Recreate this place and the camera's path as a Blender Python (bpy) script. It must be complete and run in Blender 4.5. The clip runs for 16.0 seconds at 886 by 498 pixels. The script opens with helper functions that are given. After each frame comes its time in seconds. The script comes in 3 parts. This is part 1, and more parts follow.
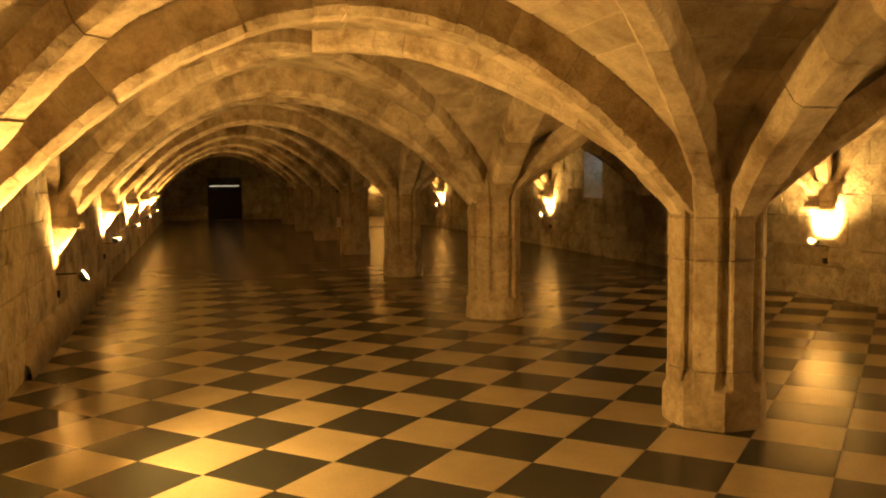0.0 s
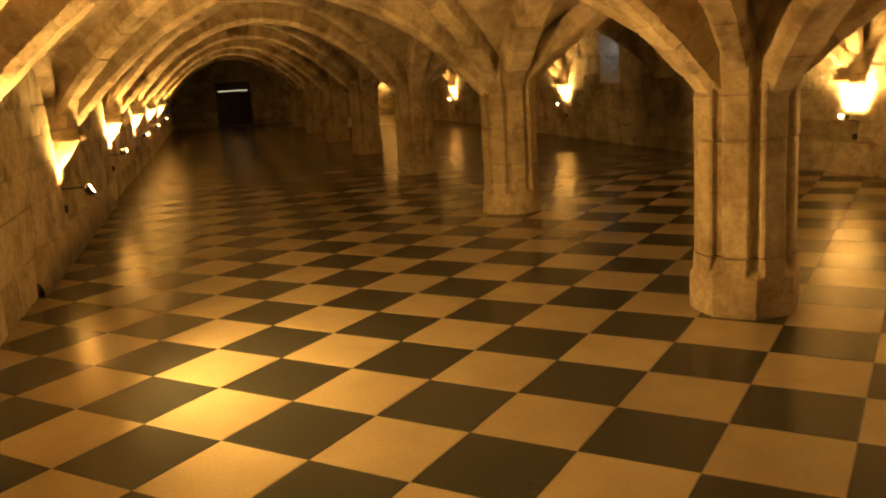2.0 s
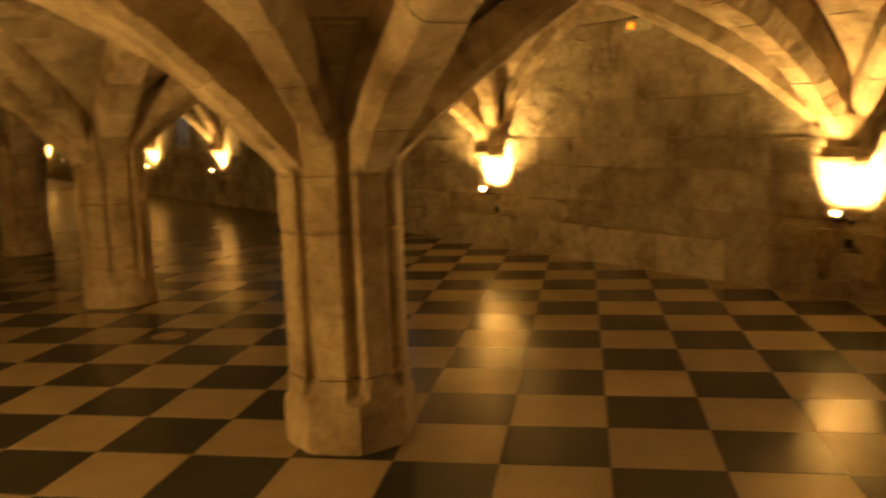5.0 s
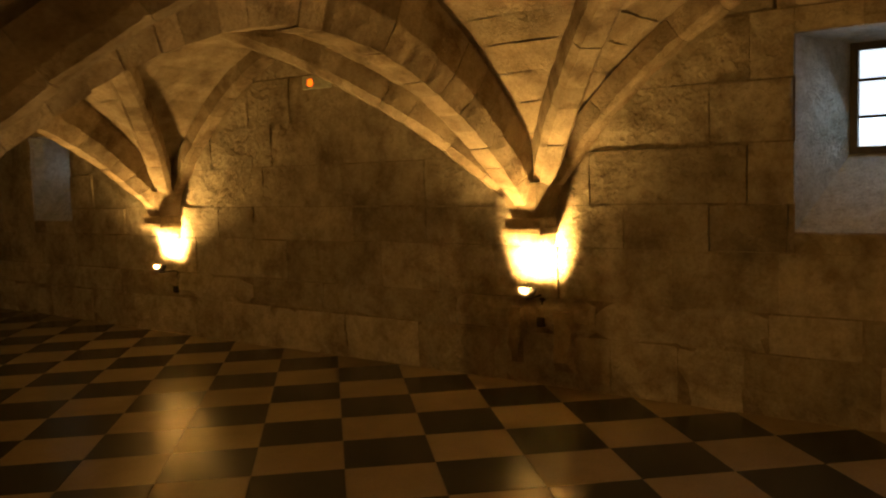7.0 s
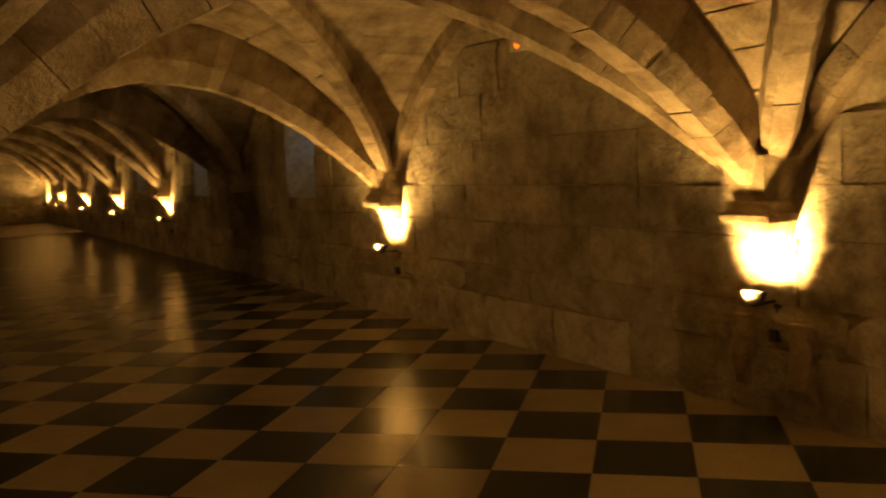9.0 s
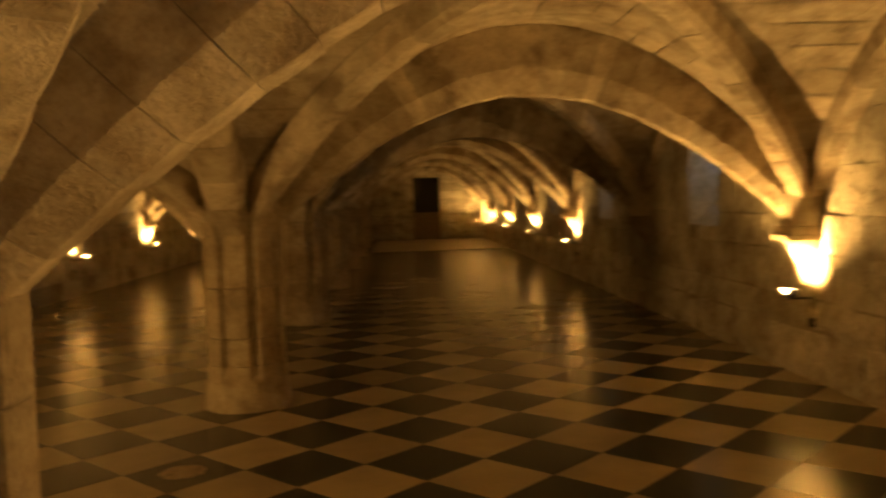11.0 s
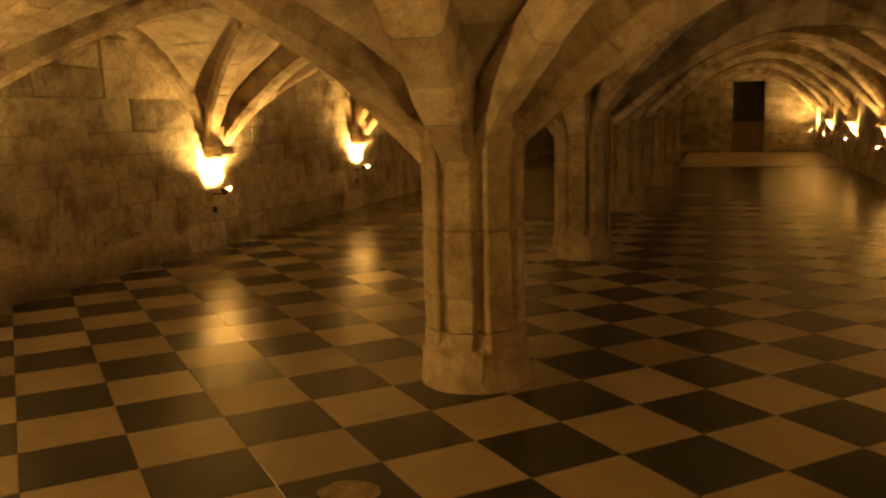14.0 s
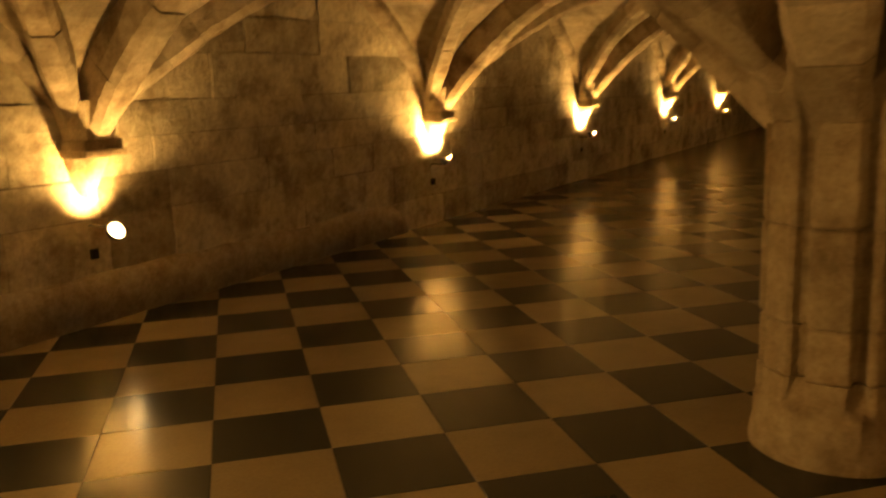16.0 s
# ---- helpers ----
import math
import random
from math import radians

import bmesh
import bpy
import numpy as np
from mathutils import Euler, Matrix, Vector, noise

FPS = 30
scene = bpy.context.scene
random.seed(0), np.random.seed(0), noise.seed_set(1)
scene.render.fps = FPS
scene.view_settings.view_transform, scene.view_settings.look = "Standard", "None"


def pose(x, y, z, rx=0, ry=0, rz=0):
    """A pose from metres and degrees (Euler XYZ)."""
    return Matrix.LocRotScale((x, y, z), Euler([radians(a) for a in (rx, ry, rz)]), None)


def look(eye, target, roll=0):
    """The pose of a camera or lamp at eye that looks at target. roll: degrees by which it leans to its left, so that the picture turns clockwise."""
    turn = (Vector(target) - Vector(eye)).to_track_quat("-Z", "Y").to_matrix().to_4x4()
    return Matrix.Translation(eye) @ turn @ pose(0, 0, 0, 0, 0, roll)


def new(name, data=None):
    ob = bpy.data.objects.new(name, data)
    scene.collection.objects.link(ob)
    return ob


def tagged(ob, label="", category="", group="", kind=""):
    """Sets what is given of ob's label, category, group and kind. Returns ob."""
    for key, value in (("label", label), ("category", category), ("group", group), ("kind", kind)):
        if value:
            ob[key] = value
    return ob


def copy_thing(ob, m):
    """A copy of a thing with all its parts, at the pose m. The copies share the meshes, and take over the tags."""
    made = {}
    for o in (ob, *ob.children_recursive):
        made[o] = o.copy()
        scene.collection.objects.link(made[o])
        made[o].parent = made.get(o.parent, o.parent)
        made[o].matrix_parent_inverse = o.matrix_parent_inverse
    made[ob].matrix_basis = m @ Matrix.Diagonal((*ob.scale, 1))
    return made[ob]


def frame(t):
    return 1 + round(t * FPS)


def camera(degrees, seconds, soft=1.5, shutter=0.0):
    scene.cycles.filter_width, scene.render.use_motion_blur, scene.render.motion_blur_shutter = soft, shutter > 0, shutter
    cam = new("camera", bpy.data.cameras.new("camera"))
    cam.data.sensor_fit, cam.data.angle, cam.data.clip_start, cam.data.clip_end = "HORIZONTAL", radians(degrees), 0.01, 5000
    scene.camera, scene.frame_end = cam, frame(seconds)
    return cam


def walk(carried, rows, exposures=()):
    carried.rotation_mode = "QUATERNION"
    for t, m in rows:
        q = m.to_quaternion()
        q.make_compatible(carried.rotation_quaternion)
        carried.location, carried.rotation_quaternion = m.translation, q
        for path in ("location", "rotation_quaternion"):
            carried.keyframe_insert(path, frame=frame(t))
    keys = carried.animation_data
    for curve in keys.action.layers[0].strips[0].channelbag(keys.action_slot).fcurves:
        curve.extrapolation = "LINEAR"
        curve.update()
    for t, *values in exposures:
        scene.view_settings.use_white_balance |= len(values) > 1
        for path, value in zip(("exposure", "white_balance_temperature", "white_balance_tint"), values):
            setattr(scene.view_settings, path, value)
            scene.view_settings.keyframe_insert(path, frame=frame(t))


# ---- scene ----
cam = camera(55.22, 16.0, soft=2.0, shutter=0.5)
# seconds, x, y, z, yaw, pitch, roll
ROWS = [
    (0.0, 0.023, -4.653, 1.581, -16.15, -4.74, 0.63),
    (0.5, 0.037, -4.617, 1.580, -15.83, -5.30, 1.48),
    (1.0, 0.036, -4.601, 1.570, -15.67, -6.92, 3.48),
    (1.5, 0.071, -4.535, 1.539, -17.83, -11.33, 3.64),
    (2.0, 0.113, -4.417, 1.548, -15.35, -11.71, 3.52),
    (2.5, 0.215, -4.257, 1.557, -13.04, -8.91, 2.31),
    (3.0, 0.304, -4.080, 1.546, -12.54, -9.27, 1.72),
    (3.5, 0.366, -3.925, 1.580, -18.89, -6.16, 0.43),
    (4.0, 0.611, -3.731, 1.551, -21.64, -8.48, 1.38),
    (4.5, 0.979, -3.701, 1.568, -25.55, -7.99, 0.78),
    (5.0, 1.215, -3.577, 1.552, -35.84, -8.54, 2.03),
    (7.3, 2.605, -3.154, 1.575, -53.04, -4.79, 1.85),
    (7.5, 2.712, -3.131, 1.580, -48.99, -5.66, 3.04),
    (8.0, 3.023, -3.088, 1.603, -39.61, -4.71, 2.53),
    (8.2, 3.163, -3.114, 1.589, -38.73, -5.14, 2.42),
    (10.3, 4.294, -2.519, 1.545, -14.10, -3.94, -0.31),
    (10.5, 4.349, -2.367, 1.545, -11.59, -3.44, -1.21),
    (11.0, 4.494, -2.132, 1.548, -3.04, -3.36, 1.86),
    (11.5, 4.613, -1.909, 1.587, 9.37, -3.00, 1.82),
    (12.0, 4.666, -1.549, 1.556, 11.83, -4.62, 0.93),
    (12.5, 4.723, -1.292, 1.581, 10.66, -4.38, 0.34),
    (13.0, 4.772, -0.953, 1.578, 14.26, -4.89, 1.26),
    (13.5, 4.768, -0.649, 1.564, 16.14, -7.11, 1.13),
    (14.0, 4.636, -0.264, 1.578, 17.81, -9.03, 1.53),
    (14.5, 4.416, 0.072, 1.551, 20.35, -8.86, 3.98),
    (15.0, 4.176, 0.361, 1.548, 26.72, -8.86, 1.96),
    (15.5, 3.894, 0.631, 1.538, 28.09, -8.64, 2.51),
    (16.0, 3.623, 0.878, 1.494, 30.82, -10.74, 2.12),
]
EXPOSURES = [(0.0, 0.65), (3.0, 0.62), (4.0, 0.52), (4.5, 0.35), (5.0, 0.15), (7.3, -0.98), (8.2, -0.95), (10.5, -0.3), (11.5, 0.3), (12.5, 0.42), (13.5, 0.42), (14.5, 0.32), (15.0, 0.14), (16.0, -0.08)]
walk(cam, [(t, pose(x, y, z, 90 + p, r, w)) for t, x, y, z, w, p, r in ROWS], EXPOSURES)

# ---- light ----
world = bpy.data.worlds.new("world")
scene.world = world
world.use_nodes = True
wn = world.node_tree.nodes
sky = wn.new("ShaderNodeTexSky")
sky.sky_type, sky.sun_disc = "NISHITA", False
sky.sun_elevation, sky.sun_rotation = radians(35), radians(200)
world.node_tree.links.new(sky.outputs[0], wn["Background"].inputs[0])
wn["Background"].inputs[1].default_value = 0.1
sun = new("sun", bpy.data.lights.new("sun", "SUN"))
sun.data.energy, sun.data.angle, sun.data.color = 0.5, radians(12), (1, 0.96, 0.9)
sun.matrix_world = pose(0, 0, 20, 55, 0, 20)

LAMP_WATTS = 205.0
BEAM_WATTS = 1900.0              # the hot middle of each lamp's beam
WINDOW_WATTS = 3.0              # sky light in each window's opening
LAMP_COLOUR = (1.0, 0.54, 0.135)

# ---- plan ----
XL, XR = -1.38, 7.78            # faces of the two long walls
XP = 3.25                       # row of pillars
Y0, BAY = 0.08, 4.42            # first pillar, length of a bay
FIRST, LAST = -2, 7             # bay lines from the back wall to the far wall
YB, YF = Y0 + FIRST * BAY, Y0 + LAST * BAY
HALVES, HY = ((XP - XL) / 2, (XR - XP) / 2), BAY / 2   # half spans of the west and east aisle, and of a bay
CROWN, FOOT, POWER = 2.75, 1.39, 2.0
EAST_CROWN = 2.85               # the east aisle's vault is a little higher
TILE, SKEW = 0.5, -0.1          # side of a floor tile, turn of the tiling against the walls
EAST = -0.1                     # the east wall's corbels stand a little nearer
rnd = random.Random(7)


# ---- materials ----
def nodes_of(name):
    m = bpy.data.materials.new(name)
    m.use_nodes = True
    n = m.node_tree.nodes
    return m, n, m.node_tree.links, n["Principled BSDF"]


def noise_tex(n, l, vec, scale, detail=5.0, rough=0.6):
    t = n.new("ShaderNodeTexNoise")
    t.inputs["Scale"].default_value, t.inputs["Detail"].default_value = scale, detail
    t.inputs["Roughness"].default_value = rough
    l.new(vec, t.inputs["Vector"])
    return t


def ramp(n, l, fac, stops):
    r = n.new("ShaderNodeValToRGB")
    while len(r.color_ramp.elements) < len(stops):
        r.color_ramp.elements.new(0.5)
    for e, (p, c) in zip(r.color_ramp.elements, stops):
        e.position, e.color = p, (*c, 1)
    l.new(fac, r.inputs[0])
    return r


def mix(n, l, kind, fac, a, b):
    m = n.new("ShaderNodeMix")
    m.data_type, m.blend_type = "RGBA", kind
    for value, socket in ((fac, 0), (a, 6), (b, 7)):
        if isinstance(value, (int, float)):
            m.inputs[socket].default_value = value
        elif isinstance(value, tuple):
            m.inputs[socket].default_value = (*value, 1)
        else:
            l.new(value, m.inputs[socket])
    return m.outputs[2]


def stone(name, pale, mid, dark, rough=0.9, grain=55.0, stain=1.7, relief=0.012, piece=0.25, island=False, pits=0.5, blotch=0.0):
    """Limestone: fine grain, cloudy stains, dark pits, and a tone of its own for each block."""
    m, n, l, bs = nodes_of(name)
    pos = n.new("ShaderNodeNewGeometry").outputs["Position"]
    big = noise_tex(n, l, pos, stain, 6, 0.65)
    mid_n = noise_tex(n, l, pos, stain * 6, 5, 0.6)
    fine = noise_tex(n, l, pos, grain, 6, 0.7)
    col = ramp(n, l, big.outputs[0], [(0.3, dark), (0.5, mid), (0.72, pale)]).outputs[0]
    tone = ramp(n, l, mid_n.outputs[0], [(0.3, (0.66, 0.62, 0.56)), (0.6, (1, 1, 1))]).outputs[0]
    col = mix(n, l, "MULTIPLY", 0.8, col, tone)
    tone2 = ramp(n, l, fine.outputs[0], [(0.32, (0.72, 0.7, 0.68)), (0.55, (1, 1, 1)), (0.8, (1.12, 1.1, 1.05))]).outputs[0]
    col = mix(n, l, "MULTIPLY", 0.7, col, tone2)
    if blotch:
        patch = noise_tex(n, l, pos, 3.2, 5, 0.58)
        worn = ramp(n, l, patch.outputs[0], [(0.34, (0.3, 0.26, 0.21)), (0.47, (0.92, 0.91, 0.9)), (0.7, (1.15, 1.14, 1.1))]).outputs[0]
        col = mix(n, l, "MULTIPLY", blotch, col, worn)
    if island:
        random_out = n.new("ShaderNodeNewGeometry").outputs["Random Per Island"]
    else:
        random_out = n.new("ShaderNodeObjectInfo").outputs["Random"]
    own = ramp(n, l, random_out, [(0.0, (1 - piece, 1 - piece * 1.05, 1 - piece * 1.15)), (0.5, (1, 1, 1)), (1.0, (1 + piece * 0.35, 1 + piece * 0.3, 1 + piece * 0.2))]).outputs[0]
    col = mix(n, l, "MULTIPLY", 1.0, col, own)
    l.new(col, bs.inputs["Base Color"])
    bs.inputs["Roughness"].default_value = rough
    bs.inputs["Specular IOR Level"].default_value = 0.25
    vor = n.new("ShaderNodeTexVoronoi")
    vor.inputs["Scale"].default_value = grain * 0.5
    l.new(pos, vor.inputs["Vector"])
    pit = n.new("ShaderNodeMath")
    pit.operation = "MULTIPLY_ADD"
    l.new(vor.outputs["Distance"], pit.inputs[0])
    pit.inputs[1].default_value = pits * 0.4
    l.new(fine.outputs[0], pit.inputs[2])
    add = n.new("ShaderNodeMath")
    add.operation = "MULTIPLY_ADD"
    l.new(mid_n.outputs[0], add.inputs[0])
    add.inputs[1].default_value = 2.2
    l.new(pit.outputs[0], add.inputs[2])
    bump = n.new("ShaderNodeBump")
    bump.inputs["Strength"].default_value, bump.inputs["Distance"].default_value = 0.8, relief
    l.new(add.outputs[0], bump.inputs["Height"])
    l.new(bump.outputs[0], bs.inputs["Normal"])
    return m


def tile_stone(name, pale, dark, rough):
    m, n, l, bs = nodes_of(name)
    pos = n.new("ShaderNodeNewGeometry").outputs["Position"]
    cloud = noise_tex(n, l, pos, 2.3, 6, 0.6)
    grain = noise_tex(n, l, pos, 60, 4, 0.6)
    scuff = noise_tex(n, l, pos, 9, 6, 0.7)
    col = ramp(n, l, cloud.outputs[0], [(0.3, dark), (0.7, pale)]).outputs[0]
    col = mix(n, l, "MULTIPLY", 0.5, col, ramp(n, l, grain.outputs[0], [(0.3, (0.75, 0.75, 0.75)), (0.6, (1, 1, 1))]).outputs[0])
    both = n.new("ShaderNodeMath")
    l.new(n.new("ShaderNodeObjectInfo").outputs["Random"], both.inputs[0])
    l.new(n.new("ShaderNodeNewGeometry").outputs["Random Per Island"], both.inputs[1])
    wrap = n.new("ShaderNodeMath")
    wrap.operation = "FRACT"
    l.new(both.outputs[0], wrap.inputs[0])
    own = ramp(n, l, wrap.outputs[0], [(0.0, (0.84, 0.83, 0.81)), (1.0, (1.06, 1.05, 1.03))]).outputs[0]
    l.new(mix(n, l, "MULTIPLY", 1.0, col, own), bs.inputs["Base Color"])
    bs.inputs["Roughness"].default_value = rough
    bs.inputs["Specular IOR Level"].default_value = 0.42
    bump = n.new("ShaderNodeBump")
    bump.inputs["Strength"].default_value, bump.inputs["Distance"].default_value = 0.05, 0.002
    l.new(scuff.outputs[0], bump.inputs["Height"])
    l.new(bump.outputs[0], bs.inputs["Normal"])
    return m


def plain(name, colour, rough=0.5, metal=0.0, grain=30.0):
    m, n, l, bs = nodes_of(name)
    pos = n.new("ShaderNodeNewGeometry").outputs["Position"]
    t = noise_tex(n, l, pos, grain, 4)
    lo, hi = tuple(c * 0.7 for c in colour), tuple(min(1, c * 1.2) for c in colour)
    l.new(ramp(n, l, t.outputs[0], [(0.3, lo), (0.7, hi)]).outputs[0], bs.inputs["Base Color"])
    bs.inputs["Roughness"].default_value, bs.inputs["Metallic"].default_value = rough, metal
    return m


def glow(name, colour, strength):
    m, n, l, bs = nodes_of(name)
    bs.inputs["Base Color"].default_value = (*colour, 1)
    bs.inputs["Emission Color"].default_value = (*colour, 1)
    bs.inputs["Emission Strength"].default_value = strength
    return m


RIB = stone("rib_limestone", (0.66, 0.59, 0.46), (0.53, 0.45, 0.335), (0.34, 0.26, 0.17), stain=1.6, piece=0.3, relief=0.02, blotch=0.5)
WEB = stone("vault_limestone", (0.64, 0.57, 0.45), (0.52, 0.445, 0.335), (0.35, 0.28, 0.19), stain=1.2, relief=0.025, piece=0.24, island=True, blotch=0.42)
PIER = stone("pillar_limestone", (0.49, 0.42, 0.305), (0.4, 0.33, 0.23), (0.25, 0.19, 0.12), stain=2.6, grain=40, piece=0.12, blotch=0.35)
BLOCK = stone("wall_limestone", (0.62, 0.57, 0.46), (0.49, 0.44, 0.34), (0.27, 0.23, 0.17), stain=1.9, grain=38, relief=0.03, piece=0.26, pits=0.9, blotch=0.45)
BLOCK_FAR = stone("wall_limestone_far", (0.62, 0.57, 0.46), (0.49, 0.44, 0.34), (0.27, 0.23, 0.17), stain=1.9, grain=38, relief=0.03, piece=0.26, island=True, pits=0.9, blotch=0.45)
RUBBLE = stone("west_wall_stone", (0.72, 0.665, 0.53), (0.6, 0.54, 0.42), (0.33, 0.28, 0.2), stain=2.3, grain=22, relief=0.011, piece=0.32, pits=0.6, blotch=0.55)
RUBBLE_FAR = stone("west_wall_stone_far", (0.72, 0.665, 0.53), (0.6, 0.54, 0.42), (0.33, 0.28, 0.2), stain=2.3, grain=22, relief=0.011, piece=0.32, island=True, pits=0.6, blotch=0.55)
MORTAR = stone("mortar", (0.44, 0.39, 0.3), (0.33, 0.28, 0.21), (0.17, 0.14, 0.1), stain=3, relief=0.02, piece=0.0)
PLASTER = stone("lime_plaster", (0.68, 0.68, 0.62), (0.56, 0.56, 0.5), (0.36, 0.38, 0.31), stain=2.5, piece=0.0)
SKIM = stone("tan_plaster", (0.5, 0.44, 0.34), (0.42, 0.36, 0.27), (0.28, 0.23, 0.16), stain=2.4, relief=0.006, piece=0.0, blotch=0.3)
PATCH = stone("worn_patch_stone", (0.5, 0.4, 0.27), (0.36, 0.28, 0.19), (0.17, 0.13, 0.09), stain=14, piece=0.0)
PALE_TILE = tile_stone("pale_floor_tile", (0.39, 0.324, 0.212), (0.31, 0.254, 0.166), 0.2)
DARK_TILE = tile_stone("slate_floor_tile", (0.04, 0.044, 0.04), (0.024, 0.027, 0.025), 0.21)
FLAG = tile_stone("pale_flagstone", (0.44, 0.37, 0.25), (0.34, 0.28, 0.19), 0.3)
GROUT = plain("floor_grout", (0.16, 0.13, 0.1), 0.9)
IRON = plain("black_iron", (0.04, 0.036, 0.03), 0.5, 0.6)
CASE = plain("lamp_housing", (0.05, 0.045, 0.04), 0.4, 0.5)
LENS = glow("hot_lamp_glass", (1.0, 0.62, 0.22), 45.0)
WOOD = plain("dark_oak", (0.045, 0.03, 0.018), 0.6, 0.0, 14)
OLD_WOOD = plain("brown_oak", (0.24, 0.165, 0.1), 0.7, 0.0, 14)
SIGN_WHITE = plain("sign_plastic", (0.6, 0.62, 0.5), 0.35)
SIGN_GLOW = glow("sign_lamp", (1.0, 0.14, 0.005), 4.0)
GLASS, gn, gl, gbs = nodes_of("window_glass")
gbs.inputs["Transmission Weight"].default_value, gbs.inputs["Roughness"].default_value = 1.0, 0.05
OVERCAST = glow("overcast_sky", (0.8, 0.9, 1.0), 3.0)
EARTH = plain("outside_earth", (0.12, 0.11, 0.08), 0.95, 0.0, 3)


# ---- building tools ----
def mesh_from(bm, name, material, smooth=False):
    me = bpy.data.meshes.new(name)
    bmesh.ops.recalc_face_normals(bm, faces=bm.faces[:])
    bm.to_mesh(me)
    bm.free()
    me.materials.append(material)
    if smooth:
        for p in me.polygons:
            p.use_smooth = True
    return me


def raw(name, verts, faces, material, smooth=False):
    me = bpy.data.meshes.new(name)
    me.from_pydata(verts, [], faces)
    me.materials.append(material)
    if smooth:
        me.polygons.foreach_set("use_smooth", [True] * len(me.polygons))
    me.update()
    return me


def part(name, bm, material, parent, label="", smooth=False):
    me = bm if isinstance(bm, bpy.types.Mesh) else mesh_from(bm, name, material, smooth)
    ob = new(name, me)
    ob.parent = parent
    if label:
        ob["label"] = label
    return ob


def empty(name, m, label, category, group="", kind=""):
    ob = new(name)
    ob.matrix_world = m
    return tagged(ob, label, category, group, kind)


def box(bm, lo, hi, bevel=0.0):
    c = [(a + b) / 2 for a, b in zip(lo, hi)]
    s = [abs(b - a) for a, b in zip(lo, hi)]
    made = bmesh.ops.create_cube(bm, size=1, matrix=Matrix.Translation(c) @ Matrix.Diagonal((*s, 1)))
    if bevel:
        edges = list({e for v in made["verts"] for e in v.link_edges})
        bmesh.ops.bevel(bm, geom=edges, offset=bevel, segments=2, affect="EDGES", profile=0.6)
    return bm


def loft(rings, caps=True):
    """Verts and faces through rings of equal length."""
    n = len(rings[0])
    verts = [v for r in rings for v in r]
    faces = []
    for i in range(len(rings) - 1):
        for j in range(n):
            k = (j + 1) % n
            faces.append((i * n + j, i * n + k, (i + 1) * n + k, (i + 1) * n + j))
    if caps:
        faces += [tuple(range(n))[::-1], tuple((len(rings) - 1) * n + j for j in range(n))]
    return verts, faces


def lofted(name, rings, material, smooth=False):
    v, f = loft(rings)
    return raw(name, v, f, material, smooth)


# ---- vault ----
def web(s, half, crown):
    return crown - (crown - FOOT) * min(1.0, abs(s) / half) ** POWER


def vault_z(u, v, crown):
    return crown - (crown - FOOT) * min(abs(u), abs(v)) ** POWER


def build_web():
    """The cells of the vault: in each bay two crossing barrels, meeting in creases on the diagonals; a bed of mortar with courses of small stones under it."""
    verts, faces = [], []
    n = 24
    local = random.Random(3)
    for side in (0, 1):
        HX = HALVES[side]
        xc = XP + (HX if side else -HX)
        crown = EAST_CROWN if side else CROWN
        for b in range(FIRST, LAST):
            yc = Y0 + (b + 0.5) * BAY
            base = len(verts)
            for i in range(n + 1):
                for j in range(n + 1):
                    u, v = 2 * i / n - 1, 2 * j / n - 1
                    verts.append((xc + u * HX, yc + v * HY, vault_z(u, v, crown) + 0.012))
            for i in range(n):
                for j in range(n):
                    k = base + i * (n + 1) + j
                    q = (k, k + n + 1, k + n + 2, k + 1)
                    faces += [q] if (i < n / 2) == (j < n / 2) else [(q[1], q[2], q[3], q[0])]
            # courses: strips along each barrel, from the crease to the edge of the bay
            for swap in (0, 1):
                for sign in (-1, 1):
                    for i in range(n):
                        lo, hi = 2 * i / n - 1, 2 * (i + 1) / n - 1
                        start = max(abs(lo), abs(hi))
                        at = min(abs(lo), abs(hi))
                        while at < 0.985:
                            end = at + local.uniform(0.16, 0.42)
                            if end > 0.9:
                                end = 1.0
                            drop = local.uniform(0.0, 0.007)
                            g = 0.0022
                            first = len(verts)
                            steps = 2
                            for k in range(3):
                                c = lo + g + (hi - lo - 2 * g) * k / 2
                                for m in range(steps + 1):
                                    a0 = max(at, abs(c)) + g
                                    w = sign * (a0 + (max(end - g, a0) - a0) * m / steps)
                                    u, v = (w, c) if swap else (c, w)
                                    z = crown - (crown - FOOT) * abs(c) ** POWER
                                    rim = 0.004 if k != 1 and m != 1 else 0.0
                                    p = (xc + u * HX, yc + v * HY)
                                    verts.append((*p, z - drop + rim + 0.006 * noise.noise((p[0] * 2, p[1] * 2, 2.0))))
                            for k in range(2):
                                for m in range(steps):
                                    q = first + k * (steps + 1) + m
                                    faces.append((q, q + steps + 1, q + steps + 2, q + 1))
                            at = end
    ob = new("ceiling", raw("ceiling", verts, faces, WEB))
    tagged(ob, "rib-vaulted ceiling cells of rough tan limestone courses", "ceiling", kind="structure")
    # unseen slab, added over the thin webs to keep sky light out
    bm = box(bmesh.new(), (XL - 1, YB - 1, EAST_CROWN + 0.1), (XR + 1, YF + 1, EAST_CROWN + 0.5))
    slab = new("ceiling_slab", mesh_from(bm, "ceiling_slab", MORTAR))
    tagged(slab, "unseen slab added above the vaults to block the sky", "ceiling", kind="structure")


